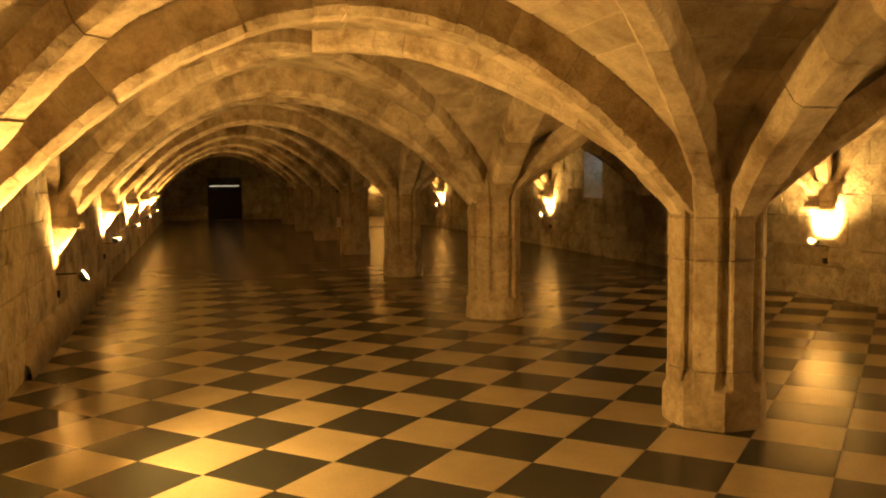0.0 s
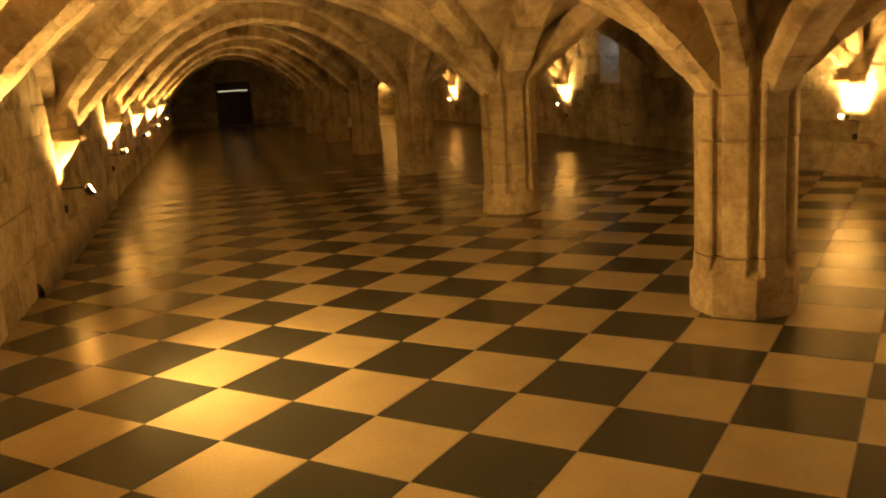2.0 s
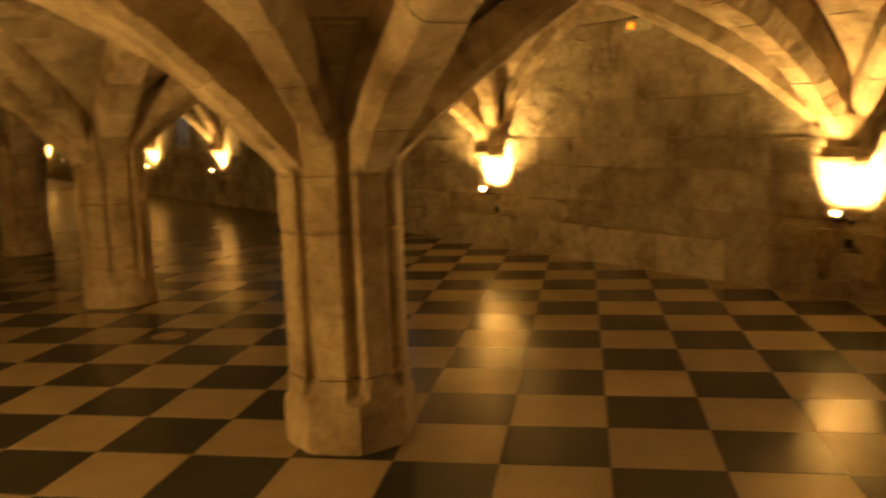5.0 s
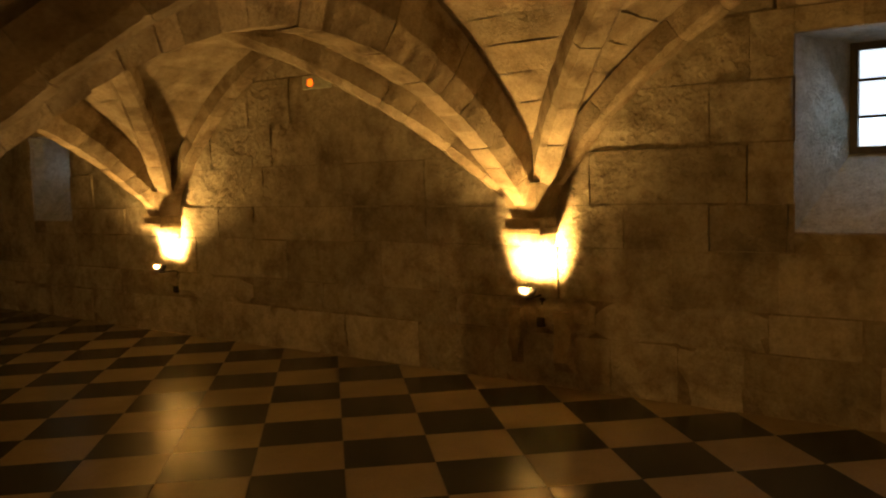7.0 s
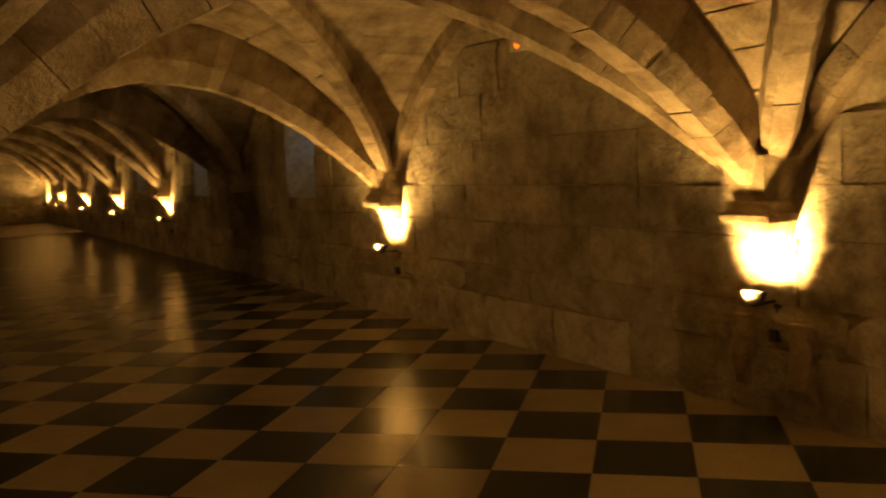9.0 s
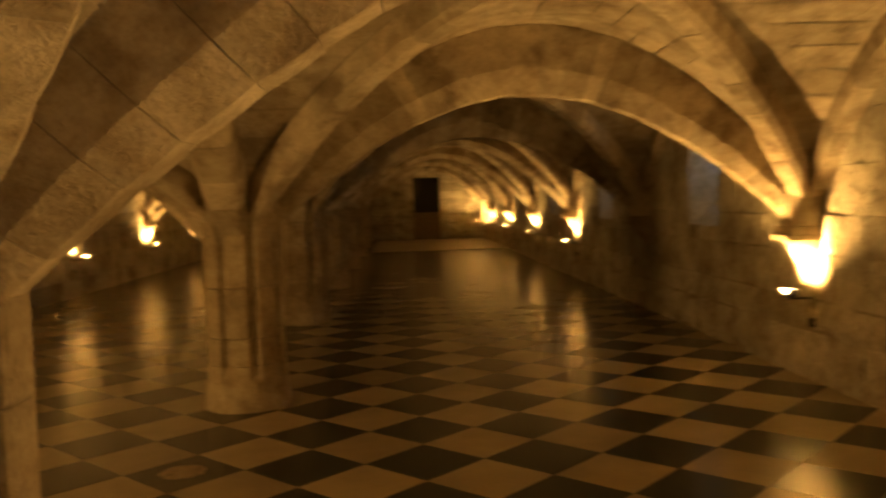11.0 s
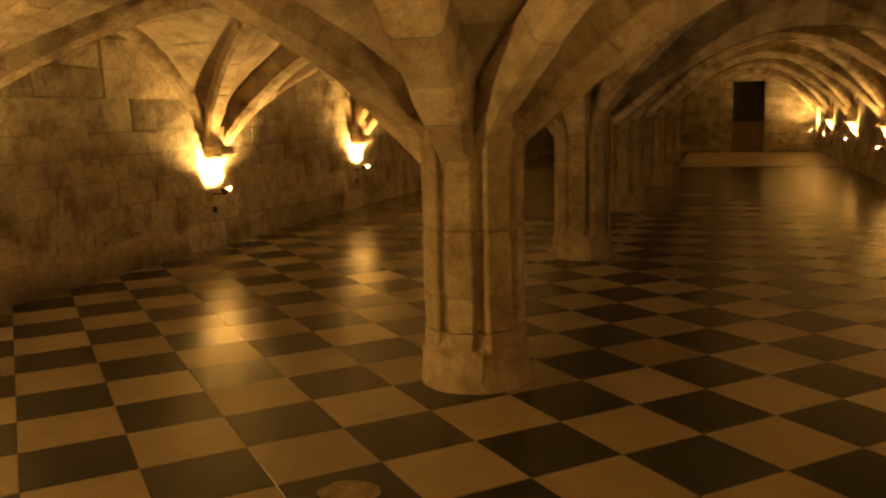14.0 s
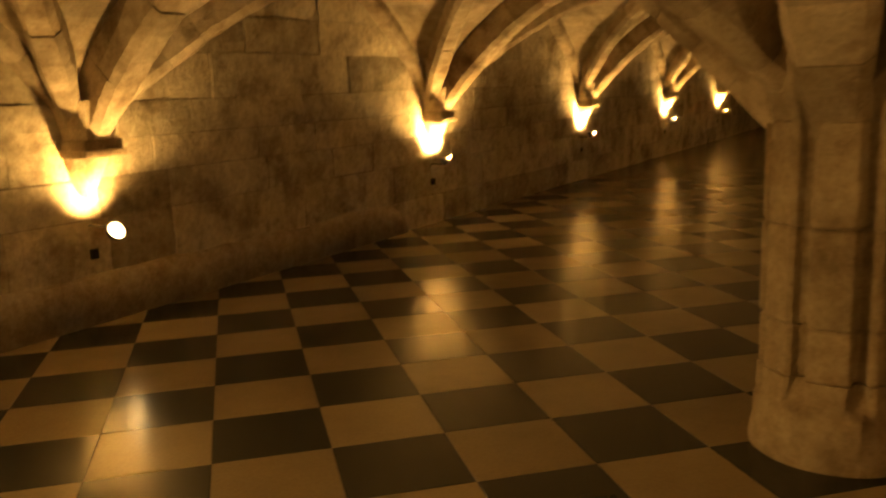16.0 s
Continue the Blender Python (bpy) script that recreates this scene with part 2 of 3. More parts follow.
def arc_points(half, end_a, end_b, count, stretch, crown):
    """Points (s, z, normal) along the web's curve, cut short at both ends."""
    out = []
    for i in range(count + 1):
        s = -half + end_a + (2 * half - end_a - end_b) * i / count
        e = 1e-3
        slope = (web(s + e, half, crown) - web(s - e, half, crown)) / (2 * e) / stretch
        k = math.hypot(1, slope)
        out.append((s * stretch, web(s, half, crown), -slope / k, 1 / k))
    return out


def voussoirs(name, half, width, depth, chamfer, blocks, material, crown, stretch=1.0, ends=(0.3, 0.3), steps=3, thin=0.0, splay=None):
    """Meshes of the wedge stones of one arch, in its own plane (x along the span); thin: how much shallower it is at its feet; splay: height of its sloping edges."""
    splay = splay or chamfer
    pts = arc_points(half, ends[0], ends[1], blocks * steps * 4, stretch, crown)
    length = [0.0]
    for a, b in zip(pts, pts[1:]):
        length.append(length[-1] + math.hypot(b[0] - a[0], b[1] - a[1]))
    total = length[-1]
    local = random.Random(len(name) * 31 + blocks)
    cuts = [0.0] + [total * (i + local.uniform(-0.22, 0.22)) / blocks for i in range(1, blocks)] + [total]

    def at(d):
        for i in range(len(length) - 1):
            if length[i + 1] >= d:
                break
        k = (d - length[i]) / max(1e-9, length[i + 1] - length[i])
        return [p + (q - p) * k for p, q in zip(pts[i], pts[i + 1])]

    meshes = []
    for i in range(blocks):
        gap = 0.0016
        a, b = cuts[i] + gap, cuts[i + 1] - gap
        wide = width + local.uniform(-0.006, 0.005)
        d0 = depth + local.uniform(-0.007, 0.005)
        rings = []
        for j in range(steps + 1):
            s, z, nx, nz = at(a + (b - a) * j / steps)
            tight = 0.0045 if j in (0, steps) else 0.0
            near_end = min(1.0, min(a + (b - a) * j / steps, total - a - (b - a) * j / steps) / 0.5)
            w = wide * (0.72 + 0.28 * near_end * near_end * (3 - 2 * near_end))
            e = [local.uniform(-0.004, 0.004) for _ in range(4)]
            away = min(1.0, abs(s) / (half * stretch))
            d1 = d0 - thin * away * away
            edge = splay * d1 / depth
            sec = [(-w / 2 + tight, 0.05), (-w / 2 + tight, -d1 + edge + e[0]), (-w / 2 + chamfer * 0.8 + e[1], -d1 + tight),
                   (w / 2 - chamfer * 0.8 + e[2], -d1 + tight), (w / 2 - tight, -d1 + edge + e[3]), (w / 2 - tight, 0.05)]
            rings.append([(s + nx * q, y, z + nz * q) for y, q in sec])
        meshes.append(lofted("voussoir", rings, material))
    return meshes


def arch(name, meshes, m, label):
    top = empty(name, m, label, "arch", kind="structure")
    for me in meshes:
        part("voussoir", me, RIB, top)
    return top


def build_arches():
    trans, wall, diag = [], [], []
    for crown, half in zip((CROWN, EAST_CROWN), HALVES):
        if crown == CROWN:
            trans.append(voussoirs("transverse", half, 0.26, 0.28, 0.05, 25, RIB, crown, ends=(0.05, 0.05)))
        else:
            trans.append(voussoirs("transverse", half, 0.28, 0.52, 0.075, 25, RIB, crown, ends=(0.05, 0.05), thin=0.3, splay=0.19))
        wall.append(voussoirs("wall", HY, 0.26, 0.12, 0.035, 15, RIB, crown, ends=(0.12, 0.12)))
        diag.append(voussoirs("diagonal", half, 0.2, 0.155, 0.05, 22, RIB, crown, math.hypot(half, HY) / half, ends=(0.06, 0.06)))
    far_east = voussoirs("transverse", HALVES[1], 0.27, 0.34, 0.06, 25, RIB, EAST_CROWN, ends=(0.05, 0.05), thin=0.1, splay=0.1)
    arcade = voussoirs("arcade", HY, 0.3, 0.26, 0.05, 16, RIB, CROWN, ends=(0.05, 0.05))
    count = 0
    for side in (0, 1):
        HX = HALVES[side]
        xc = XP + (HX if side else -HX)
        for b in range(FIRST, LAST + 1):
            y = Y0 + b * BAY
            if FIRST < b < LAST:
                count += 1
                arch("transverse_arch_%d" % count, far_east if side and b > 2 else trans[side], pose(xc, y + side * EAST / 2, 0, 0, 0, side * math.degrees(math.atan2(EAST, 2 * HX))), "broad round arch of tan limestone wedge stones with chamfered edges")
    for b in range(FIRST, LAST):
        yc = Y0 + (b + 0.5) * BAY
        arch("arcade_arch_%d" % (b - FIRST + 1), arcade, pose(XP, yc, 0, 0, 0, 90), "limestone arch springing from pillar to pillar")
        for side, x in ((0, XL + 0.04), (1, XR - 0.04)):
            arch("wall_arch_%d" % (2 * (b - FIRST) + side + 1), wall[side], pose(x, yc + side * EAST, 0, 0, 0, 90), "slim limestone rib set against the side wall")
        for side in (0, 1):
            HX = HALVES[side]
            xc = XP + (HX if side else -HX)
            diag_turn = math.degrees(math.atan2(HY, HX))
            for k, turn in enumerate((diag_turn, -diag_turn)):
                arch("diagonal_rib_%d" % (4 * (b - FIRST) + 2 * side + k + 1), diag[side], pose(xc, yc + side * EAST / 2, 0, 0, 0, turn), "diagonal vault rib of chamfered limestone blocks")


# ---- pillars ----
def lobed(r, groove, half_angle, z, turn=0.0):
    """Ring of an eight-sided pier with a groove between the faces."""
    ring = []
    for k in range(8):
        a = radians(45 * k + turn)
        h = radians(half_angle)
        edge = r / math.cos(h)
        g = radians(22.5)
        soft = r / math.cos(h * 0.8)
        low = r - groove * 0.72
        ring += [((edge - 0.014) * math.cos(a - h), (edge - 0.014) * math.sin(a - h), z),
                 (soft * math.cos(a - h * 0.8), soft * math.sin(a - h * 0.8), z),
                 (r * math.cos(a), r * math.sin(a), z),
                 (soft * math.cos(a + h * 0.8), soft * math.sin(a + h * 0.8), z),
                 ((edge - 0.014) * math.cos(a + h), (edge - 0.014) * math.sin(a + h), z),
                 (low * math.cos(a + h * 1.14), low * math.sin(a + h * 1.14), z),
                 ((r - groove) * math.cos(a + g), (r - groove) * math.sin(a + g), z),
                 (low * math.cos(a + 2 * g - h * 1.14), low * math.sin(a + 2 * g - h * 1.14), z)]
    return ring


def round_ring(r, z, flat=0.0):
    """Ring with the same count of points as lobed(), between an octagon (flat=1) and a circle."""
    ring = []
    for k in range(8):
        for d in (-15, -11, 0, 11, 15, 18, 22.5, 27):
            a = 45 * k + d
            off = (a + 22.5) % 45 - 22.5
            octo = math.cos(radians(22.5)) / math.cos(radians(off)) * 1.04
            q = r * (flat * octo + 1 - flat)
            ring.append((q * math.cos(radians(a)), q * math.sin(radians(a)), z))
    return ring


def pillar(y, wide, joints, label, lean=0.0):
    top = empty("pillar", pose(XP + lean, y, 0), label, "pillar", "pillars down the middle")
    if wide:
        rings = [round_ring(0.33, -0.01), round_ring(0.332, 0.03), round_ring(0.325, 0.07), round_ring(0.316, 0.13, 0.5), round_ring(0.312, 0.22, 1)]
        z0 = 0.22
    else:
        rings = [round_ring(0.309, -0.01, 0.6), round_ring(0.322, 0.025, 0.75), round_ring(0.320, 0.2, 0.9), round_ring(0.313, 0.24, 1)]
        z0 = 0.24
    rings += [lobed(0.300, 0.02, 14.5, z0 + 0.04), lobed(0.296, 0.048, 16, z0 + 0.12)]
    base_top = z0 + 0.12
    part("base", lofted("base", rings, PIER), PIER, top, "worn octagonal stone plinth")
    levels = [base_top] + joints + [1.33]
    for i, (a, b) in enumerate(zip(levels, levels[1:])):
        r = 0.292 + (0.003 if i % 2 else 0.0)
        part("drum", lofted("drum", [lobed(r - 0.008, 0.052, 16, a + 0.002), lobed(r, 0.048, 16, a + 0.014), lobed(r, 0.048, 16, (a + b) / 2),
                                     lobed(r, 0.048, 16, b - 0.012), lobed(r - 0.008, 0.052, 16, b - 0.001)], PIER), PIER, top)
    part("springer", lofted("springer", [lobed(0.294, 0.052, 16, 1.33), lobed(0.298, 0.048, 16, 1.37), lobed(0.318, 0.05, 15.5, 1.46), lobed(0.33, 0.06, 15.5, 1.56), lobed(0.3, 0.08, 15, 1.64)], PIER), PIER, top, "block from which the ribs rise")
    return top


def build_pillars():
    pillar(Y0 + 0.0, False, [1.06], "eight-sided limestone pillar with grooves, plain worn plinth", -0.03)
    pillar(Y0 + BAY, True, [0.55, 0.93], "eight-sided limestone pillar with grooves on a spreading round plinth", 0.025)
    first = pillar(Y0 + 2 * BAY, False, [0.62, 1.04], "eight-sided grooved limestone pillar in the dim far row")
    for b in [-1] + list(range(3, LAST)):
        copy_thing(first, pose(XP, Y0 + b * BAY, 0))


# ---- walls ----
WINDOWS = [(Y0 - 0.5 * BAY - 0.12, 0.92, 1.16, 2.34), (Y0 + 1.5 * BAY + 0.1, 0.9, 1.18, 2.2), (Y0 + 2.5 * BAY, 0.88, 1.16, 2.12), (Y0 + 3.5 * BAY, 0.88, 1.16, 2.12)]


def courses(seed, lo, hi):
    """Stones of a wall from lo to hi: (along0, along1, z0, z1)."""
    r = random.Random(seed)
    z = 0.0
    while z < 2.72:
        h = r.uniform(0.25, 0.4)
        if z + h > 2.6:
            h = 2.76 - z
        y = lo + r.uniform(-0.4, 0)
        while y < hi:
            w = r.uniform(0.42, 1.2)
            y1 = min(y + w, hi)
            if y1 - max(y, lo) > 0.05:
                yield max(y, lo), y1, z, z + h
            y += w
        z += h


def block_shape(w, h, d, local, tight=False, worn=False):
    """A worn ashlar, face towards +x, back at x = -0.03."""
    g, c = local.choice((0.0005, 0.001, 0.002, 0.004, 0.009, 0.013)), local.choice((0.003, 0.005, 0.009, 0.018))
    if tight:
        g, c = local.choice((0.0008, 0.002, 0.004, 0.007)), local.uniform(0.005, 0.016)
    verts = [(-0.03, g, g), (-0.03, w - g, g), (-0.03, w - g, h - g), (-0.03, g, h - g)]
    m, n = 6 if w > 0.7 else 4, 3
    seed = local.uniform(0, 900)
    lean = [local.uniform(-0.005, 0.005) for _ in range(2)]
    deep = 0.011 if tight else 0.034 if worn else 0.013
    if worn:
        c = 0.012 + c
    for i in range(m + 1):
        for k in range(n + 1):
            rim = i in (0, m) or k in (0, n)
            corner = i in (0, m) and k in (0, n)
            q, t = i / m, k / n
            y, z = g + (w - 2 * g) * q, g + (h - 2 * g) * t
            x = d + deep * noise.noise((y * 4.1 + seed, z * 4.7, seed)) + 0.6 * deep * noise.noise((y * 11 + seed, z * 12, 3.0)) + lean[0] * (q - 0.5) + lean[1] * (t - 0.5)
            if rim:
                x -= c * (1.4 if corner else 0.8) + 0.5 * c * noise.noise((y * 14, z * 14, seed))
            else:
                y += local.uniform(-0.2, 0.2) * w / m
                z += local.uniform(-0.2, 0.2) * h / n
            verts.append((max(x, -0.02), y, z))
    faces = []
    at = lambda i, k: 4 + i * (n + 1) + k
    for i in range(m):
        for k in range(n):
            faces.append((at(i, k), at(i + 1, k), at(i + 1, k + 1), at(i, k + 1)))
    faces.append((0, 1, *[at(i, 0) for i in range(m, -1, -1)]))
    faces.append((1, 2, *[at(m, k) for k in range(n, -1, -1)]))
    faces.append((2, 3, *[at(i, n) for i in range(m + 1)]))
    faces.append((3, 0, *[at(0, k) for k in range(n + 1)]))
    return verts, faces


def place_blocks(wall, seed, lo, hi, near, to_world, holes, stones=(BLOCK, BLOCK_FAR)):
    local = random.Random(seed + 5)
    far_v, far_f = [], []
    count = 0
    for a, b, z0, z1 in courses(seed, lo, hi):
        if any(a < q1 - 0.02 and b > q0 + 0.02 and z0 < t1 - 0.02 and z1 > t0 + 0.02 for q0, q1, t0, t1 in holes):
            cut = []
            for q0, q1, t0, t1 in holes:
                if a < q1 and b > q0 and z0 < t1 and z1 > t0:
                    if q0 - a > 0.06:
                        cut.append((a, q0, z0, z1))
                    if b - q1 > 0.06:
                        cut.append((q1, b, z0, z1))
                    if t0 - z0 > 0.05:
                        cut.append((max(a, q0), min(b, q1), z0, t0))
                    if z1 - t1 > 0.05:
                        cut.append((max(a, q0), min(b, q1), t1, z1))
        else:
            cut = [(a, b, z0, z1)]
        for p, q, s, t in cut:
            v, f = block_shape(q - p, t - s, local.uniform(0.024, 0.034), local, stones[0] is RUBBLE, stones[0] is BLOCK and t < 1.0)
            if near[0] < p < near[1] and count < 300:
                count += 1
                ob = new("stone_block", raw("stone_block", [to_world(x, p + y, s + z) for x, y, z in v], f, stones[0]))
                ob.parent = wall
            else:
                k = len(far_v)
                far_v += [to_world(x, p + y, s + z) for x, y, z in v]
                far_f += [tuple(k + i for i in g) for g in f]
    rest = new("stone_blocks", raw("stone_blocks", far_v, far_f, stones[1]))
    rest.parent = wall
    rest["kind"] = "stuff"


def core(name, lo, hi, label, holes=(), axis=1):
    """Body of a wall with rectangular holes right through it; holes: (from, to, bottom, top) along the axis."""
    bm = bmesh.new()
    cuts = sorted(holes)
    at = lo[axis]
    for q0, q1, t0, t1 in cuts:
        for a, b, z0, z1 in ((at, q0, lo[2], hi[2]), (q0, q1, lo[2], t0), (q0, q1, t1, hi[2])):
            if z1 - z0 > 0.01 and b - a > 0.01:
                l2, h2 = list(lo), list(hi)
                l2[axis], h2[axis], l2[2], h2[2] = a, b, z0, z1
                box(bm, l2, h2)
        at = q1
    l2 = list(lo)
    l2[axis] = at
    box(bm, l2, hi)
    return tagged(new(name, mesh_from(bm, name, MORTAR)), label, "wall", kind="structure")


def build_walls():
    top = EAST_CROWN + 0.1
    left = core("wall_west", (XL - 0.7, YB - 0.7, -0.1), (XL, YF + 0.7, top), "long side wall of worn tan ashlar blocks with dark stains")
    holes = [(c - w / 2, c + w / 2, z0, z1) for c, w, z0, z1 in WINDOWS]
    right = core("wall_east", (XR, YB - 0.7, -0.1), (XR + 0.7, YF + 0.7, top), "long side wall of large limestone blocks with open joints and deep windows", holes)
    doors = [(0.42, 1.78, 0.0, 1.72), (5.1, 6.12, 0.0, 2.42)]
    far = core("wall_north", (XL, YF, -0.1), (XR, YF + 0.6, top), "end wall of brown stone courses with two dark doorways", doors, 0)
    back = core("wall_south", (XL, YB - 0.6, -0.1), (XR, YB, top), "end wall of limestone blocks behind the entrance", (), 0)
    place_blocks(left, 11, YB, YF, (0.5, 13.0), lambda x, y, z: (XL + x, y, z), [], (RUBBLE, RUBBLE_FAR))
    place_blocks(right, 23, YB, YF, (-3.2, 9.5), lambda x, y, z: (XR - x, y, z), holes)
    place_blocks(far, 31, XL, XR, (3.2, XR), lambda x, y, z: (y, YF - x, z), doors)
    place_blocks(back, 37, XL, XR, (90, 91), lambda x, y, z: (y, YB + x, z), [])
    for k, (x0, x1, z0, z1) in enumerate(doors):
        door = empty("door_%d" % (k + 1), pose((x0 + x1) / 2, YF + 0.4, 0), "closed dark oak door deep in a stone doorway", "door", kind="structure")
        n = 6
        w = (x1 - x0) / n
        for i in range(n):
            bm = box(bmesh.new(), (-(x1 - x0) / 2 + i * w + 0.003, -0.02, 0.0), (-(x1 - x0) / 2 + (i + 1) * w - 0.003, 0.02, z1 if k == 0 else 1.05), 0.004)
            part("plank", bm, WOOD if k == 0 else OLD_WOOD, door)
        # black sheet stands in for the darkness of the opening
        bm = box(bmesh.new(), (-(x1 - x0) / 2, 0.06, 0), ((x1 - x0) / 2, 0.1, z1))
        part("backing", bm, IRON, door, "black board standing in for darkness in the doorway")
        if k == 0:
            # pale bar; its brightness is put in as emission
            bm = box(bmesh.new(), (-(x1 - x0) / 2 + 0.1, -0.05, 1.37), ((x1 - x0) / 2 - 0.1, -0.025, 1.395), 0.004)
            part("glowing_bar", bm, glow("glowing_bar", (1.0, 0.85, 0.6), 0.7), door, "thin pale bar across the doorway, made to glow")


def build_scars():
    """A rendered band along the foot of the west wall, and stumps of cut-back stone under one corbel."""
    local = random.Random(5)
    n = 26
    upper = []
    for i in range(n + 1):
        y = 2.7 + 5.6 * i / n
        h = 0.33 + 0.06 * noise.noise((y * 1.7, 0, 3)) - (0.16 if i in (0, n) else 0)
        upper.append((y, h))
    verts, faces = [], []
    for y, h in upper:
        verts += [(XL - 0.01, y, 0.0), (XL + 0.085, y, 0.0), (XL + 0.072, y, h * 0.6), (XL + 0.056, y, h - 0.02), (XL - 0.01, y, h + 0.015)]
    for i in range(n):
        for j in range(4):
            a = i * 5 + j
            faces.append((a, a + 1, a + 6, a + 5))
    band = new("plaster_band", raw("plaster_band", verts, faces, SKIM, True))
    tagged(band, "low band of smooth tan plaster along the wall's foot", "plaster", kind="structure")
    for dy, w, z0, z1, d in ((0.2, 0.12, 0.16, 0.58, 0.085), (-0.2, 0.16, 0.13, 0.57, 0.09)):
        y = Y0 + EAST + dy
        rings = []
        for i in range(7):
            z = z0 + (z1 - z0) * i / 6
            j = [local.uniform(-0.02, 0.02) for _ in range(4)]
            t = d * (0.5 if i in (0,) else 1)
            rings.append([(XR + 0.01, y - w / 2 + j[0], z), (XR - t, y - w / 2 + 0.02 + j[1], z), (XR - t * 1.1, y + w / 2 - 0.02 + j[2], z), (XR + 0.01, y + w / 2 + j[3], z)])
        scar = new("stone_stump", lofted("stone_stump", rings, PIER))
        tagged(scar, "pale cut-back stump of a former wall shaft", "stone", kind="structure")


def build_platform():
    """A broad step of worn pale flags across the far end of the east aisle."""
    step = tagged(new("stone_step", mesh_from(box(bmesh.new(), (XP + 0.42, 23.5, -0.003), (XR - 0.035, YF - 0.04, 0.014), 0.004), "stone_step", MORTAR)), "low broad step of worn pale stone flags at the aisle's end", "step", kind="structure")
    local = random.Random(17)
    y = 23.47
    while y < YF - 0.5:
        deep = local.uniform(0.7, 1.0)
        x = XP + 0.4
        while x < XR - 0.25:
            wide = min(local.uniform(0.6, 1.1), XR - 0.03 - x)
            if XR - 0.03 - x - wide < 0.2:
                wide = XR - 0.03 - x
            far = min(y + deep, YF - 0.04)
            part("flag", box(bmesh.new(), (x + 0.003, y + 0.003, 0.004), (x + wide - 0.003, far - 0.003, 0.022 + local.uniform(-0.002, 0.002)), 0.004), FLAG, step)
            x += wide
        y += deep


def build_windows():
    for k, (c, w, z0, z1) in enumerate(WINDOWS):
        top = empty("window_%d" % (k + 1), pose(XR, c, z0), "small barred window in a deep plastered splay", "window", kind="structure")
        h = z1 - z0
        d, iw, s0, s1 = 0.46, 0.25, 0.46, h - 0.04
        outer = [(0.004, -w / 2, 0), (0.004, w / 2, 0), (0.004, w / 2, h), (0.004, -w / 2, h)]
        inner = [(d, -iw, s0), (d, iw, s0), (d, iw, s1), (d, -iw, s1)]
        past = [(d + 0.01, -w / 2, 0), (d + 0.01, w / 2, 0), (d + 0.01, w / 2, h), (d + 0.01, -w / 2, h)]
        names = ("sill", "reveal", "lintel", "reveal")
        for i in range(4):
            j = (i + 1) % 4
            v = [outer[i], outer[j], inner[j], inner[i], past[i], past[j]]
            part(names[i], raw(names[i], v, [(0, 1, 2, 3), (3, 2, 5, 4), (0, 4, 5, 1), (0, 3, 4), (1, 5, 2)], PLASTER), PLASTER, top, "sloping plastered sill" if i == 0 else "")
        day = new("window_daylight", bpy.data.lights.new("window_daylight", "AREA"))
        day.data.shape, day.data.size, day.data.size_y = "RECTANGLE", 0.4, 0.5
        day.data.energy, day.data.color = WINDOW_WATTS * (0.8 if k == 0 else 0.12), (0.55, 0.77, 1.0)
        day.matrix_world = look((XR + d - 0.06, c, z0 + (s0 + s1) / 2), (XR - 2.0, c, z0 - 0.5))
        fr = bmesh.new()
        t = 0.045
        for lo, hi in (((d - 0.02, -iw, s0), (d + 0.03, -iw + t, s1)), ((d - 0.02, iw - t, s0), (d + 0.03, iw, s1)),
                       ((d - 0.02, -iw + t, s0), (d + 0.03, iw - t, s0 + t)), ((d - 0.02, -iw + t, s1 - t), (d + 0.03, iw - t, s1))):
            box(fr, lo, hi)
        part("window_frame", fr, IRON, top, "black iron frame")
        part("mullion", box(bmesh.new(), (d - 0.01, -0.012, s0 + t), (d + 0.02, 0.012, s1 - t)), IRON, top)
        rows = 3
        for i in range(1, rows):
            z = s0 + (s1 - s0) * i / rows
            part("glazing_bar", box(bmesh.new(), (d - 0.008, -iw + t, z - 0.009), (d + 0.018, iw - t, z + 0.009)), IRON, top)
        for i in range(rows):
            za, zb = s0 + (s1 - s0) * i / rows + 0.01, s0 + (s1 - s0) * (i + 1) / rows - 0.01
            for a, b in ((-iw + t, -0.012), (0.012, iw - t)):
                pane = part("pane", box(bmesh.new(), (d + 0.003, a, za), (d + 0.007, b, zb)), GLASS, top)
                pane.visible_shadow = False


# ---- corbels and lamps ----
def corbel_rings(side):
    rings = []
    for z, p, w in ((0.862, 0.03, 0.028), (0.878, 0.06, 0.05), (0.92, 0.1, 0.078), (0.98, 0.145, 0.104), (1.05, 0.19, 0.128), (1.1, 0.222, 0.143), (1.137, 0.24, 0.15)):
        rings.append([(-0.03, -w, z), (-0.03, w, z)] + [(p * math.sin(radians(a)) ** 1.15, w * math.cos(radians(a)), z) for a in range(15, 170, 15)])
    return rings


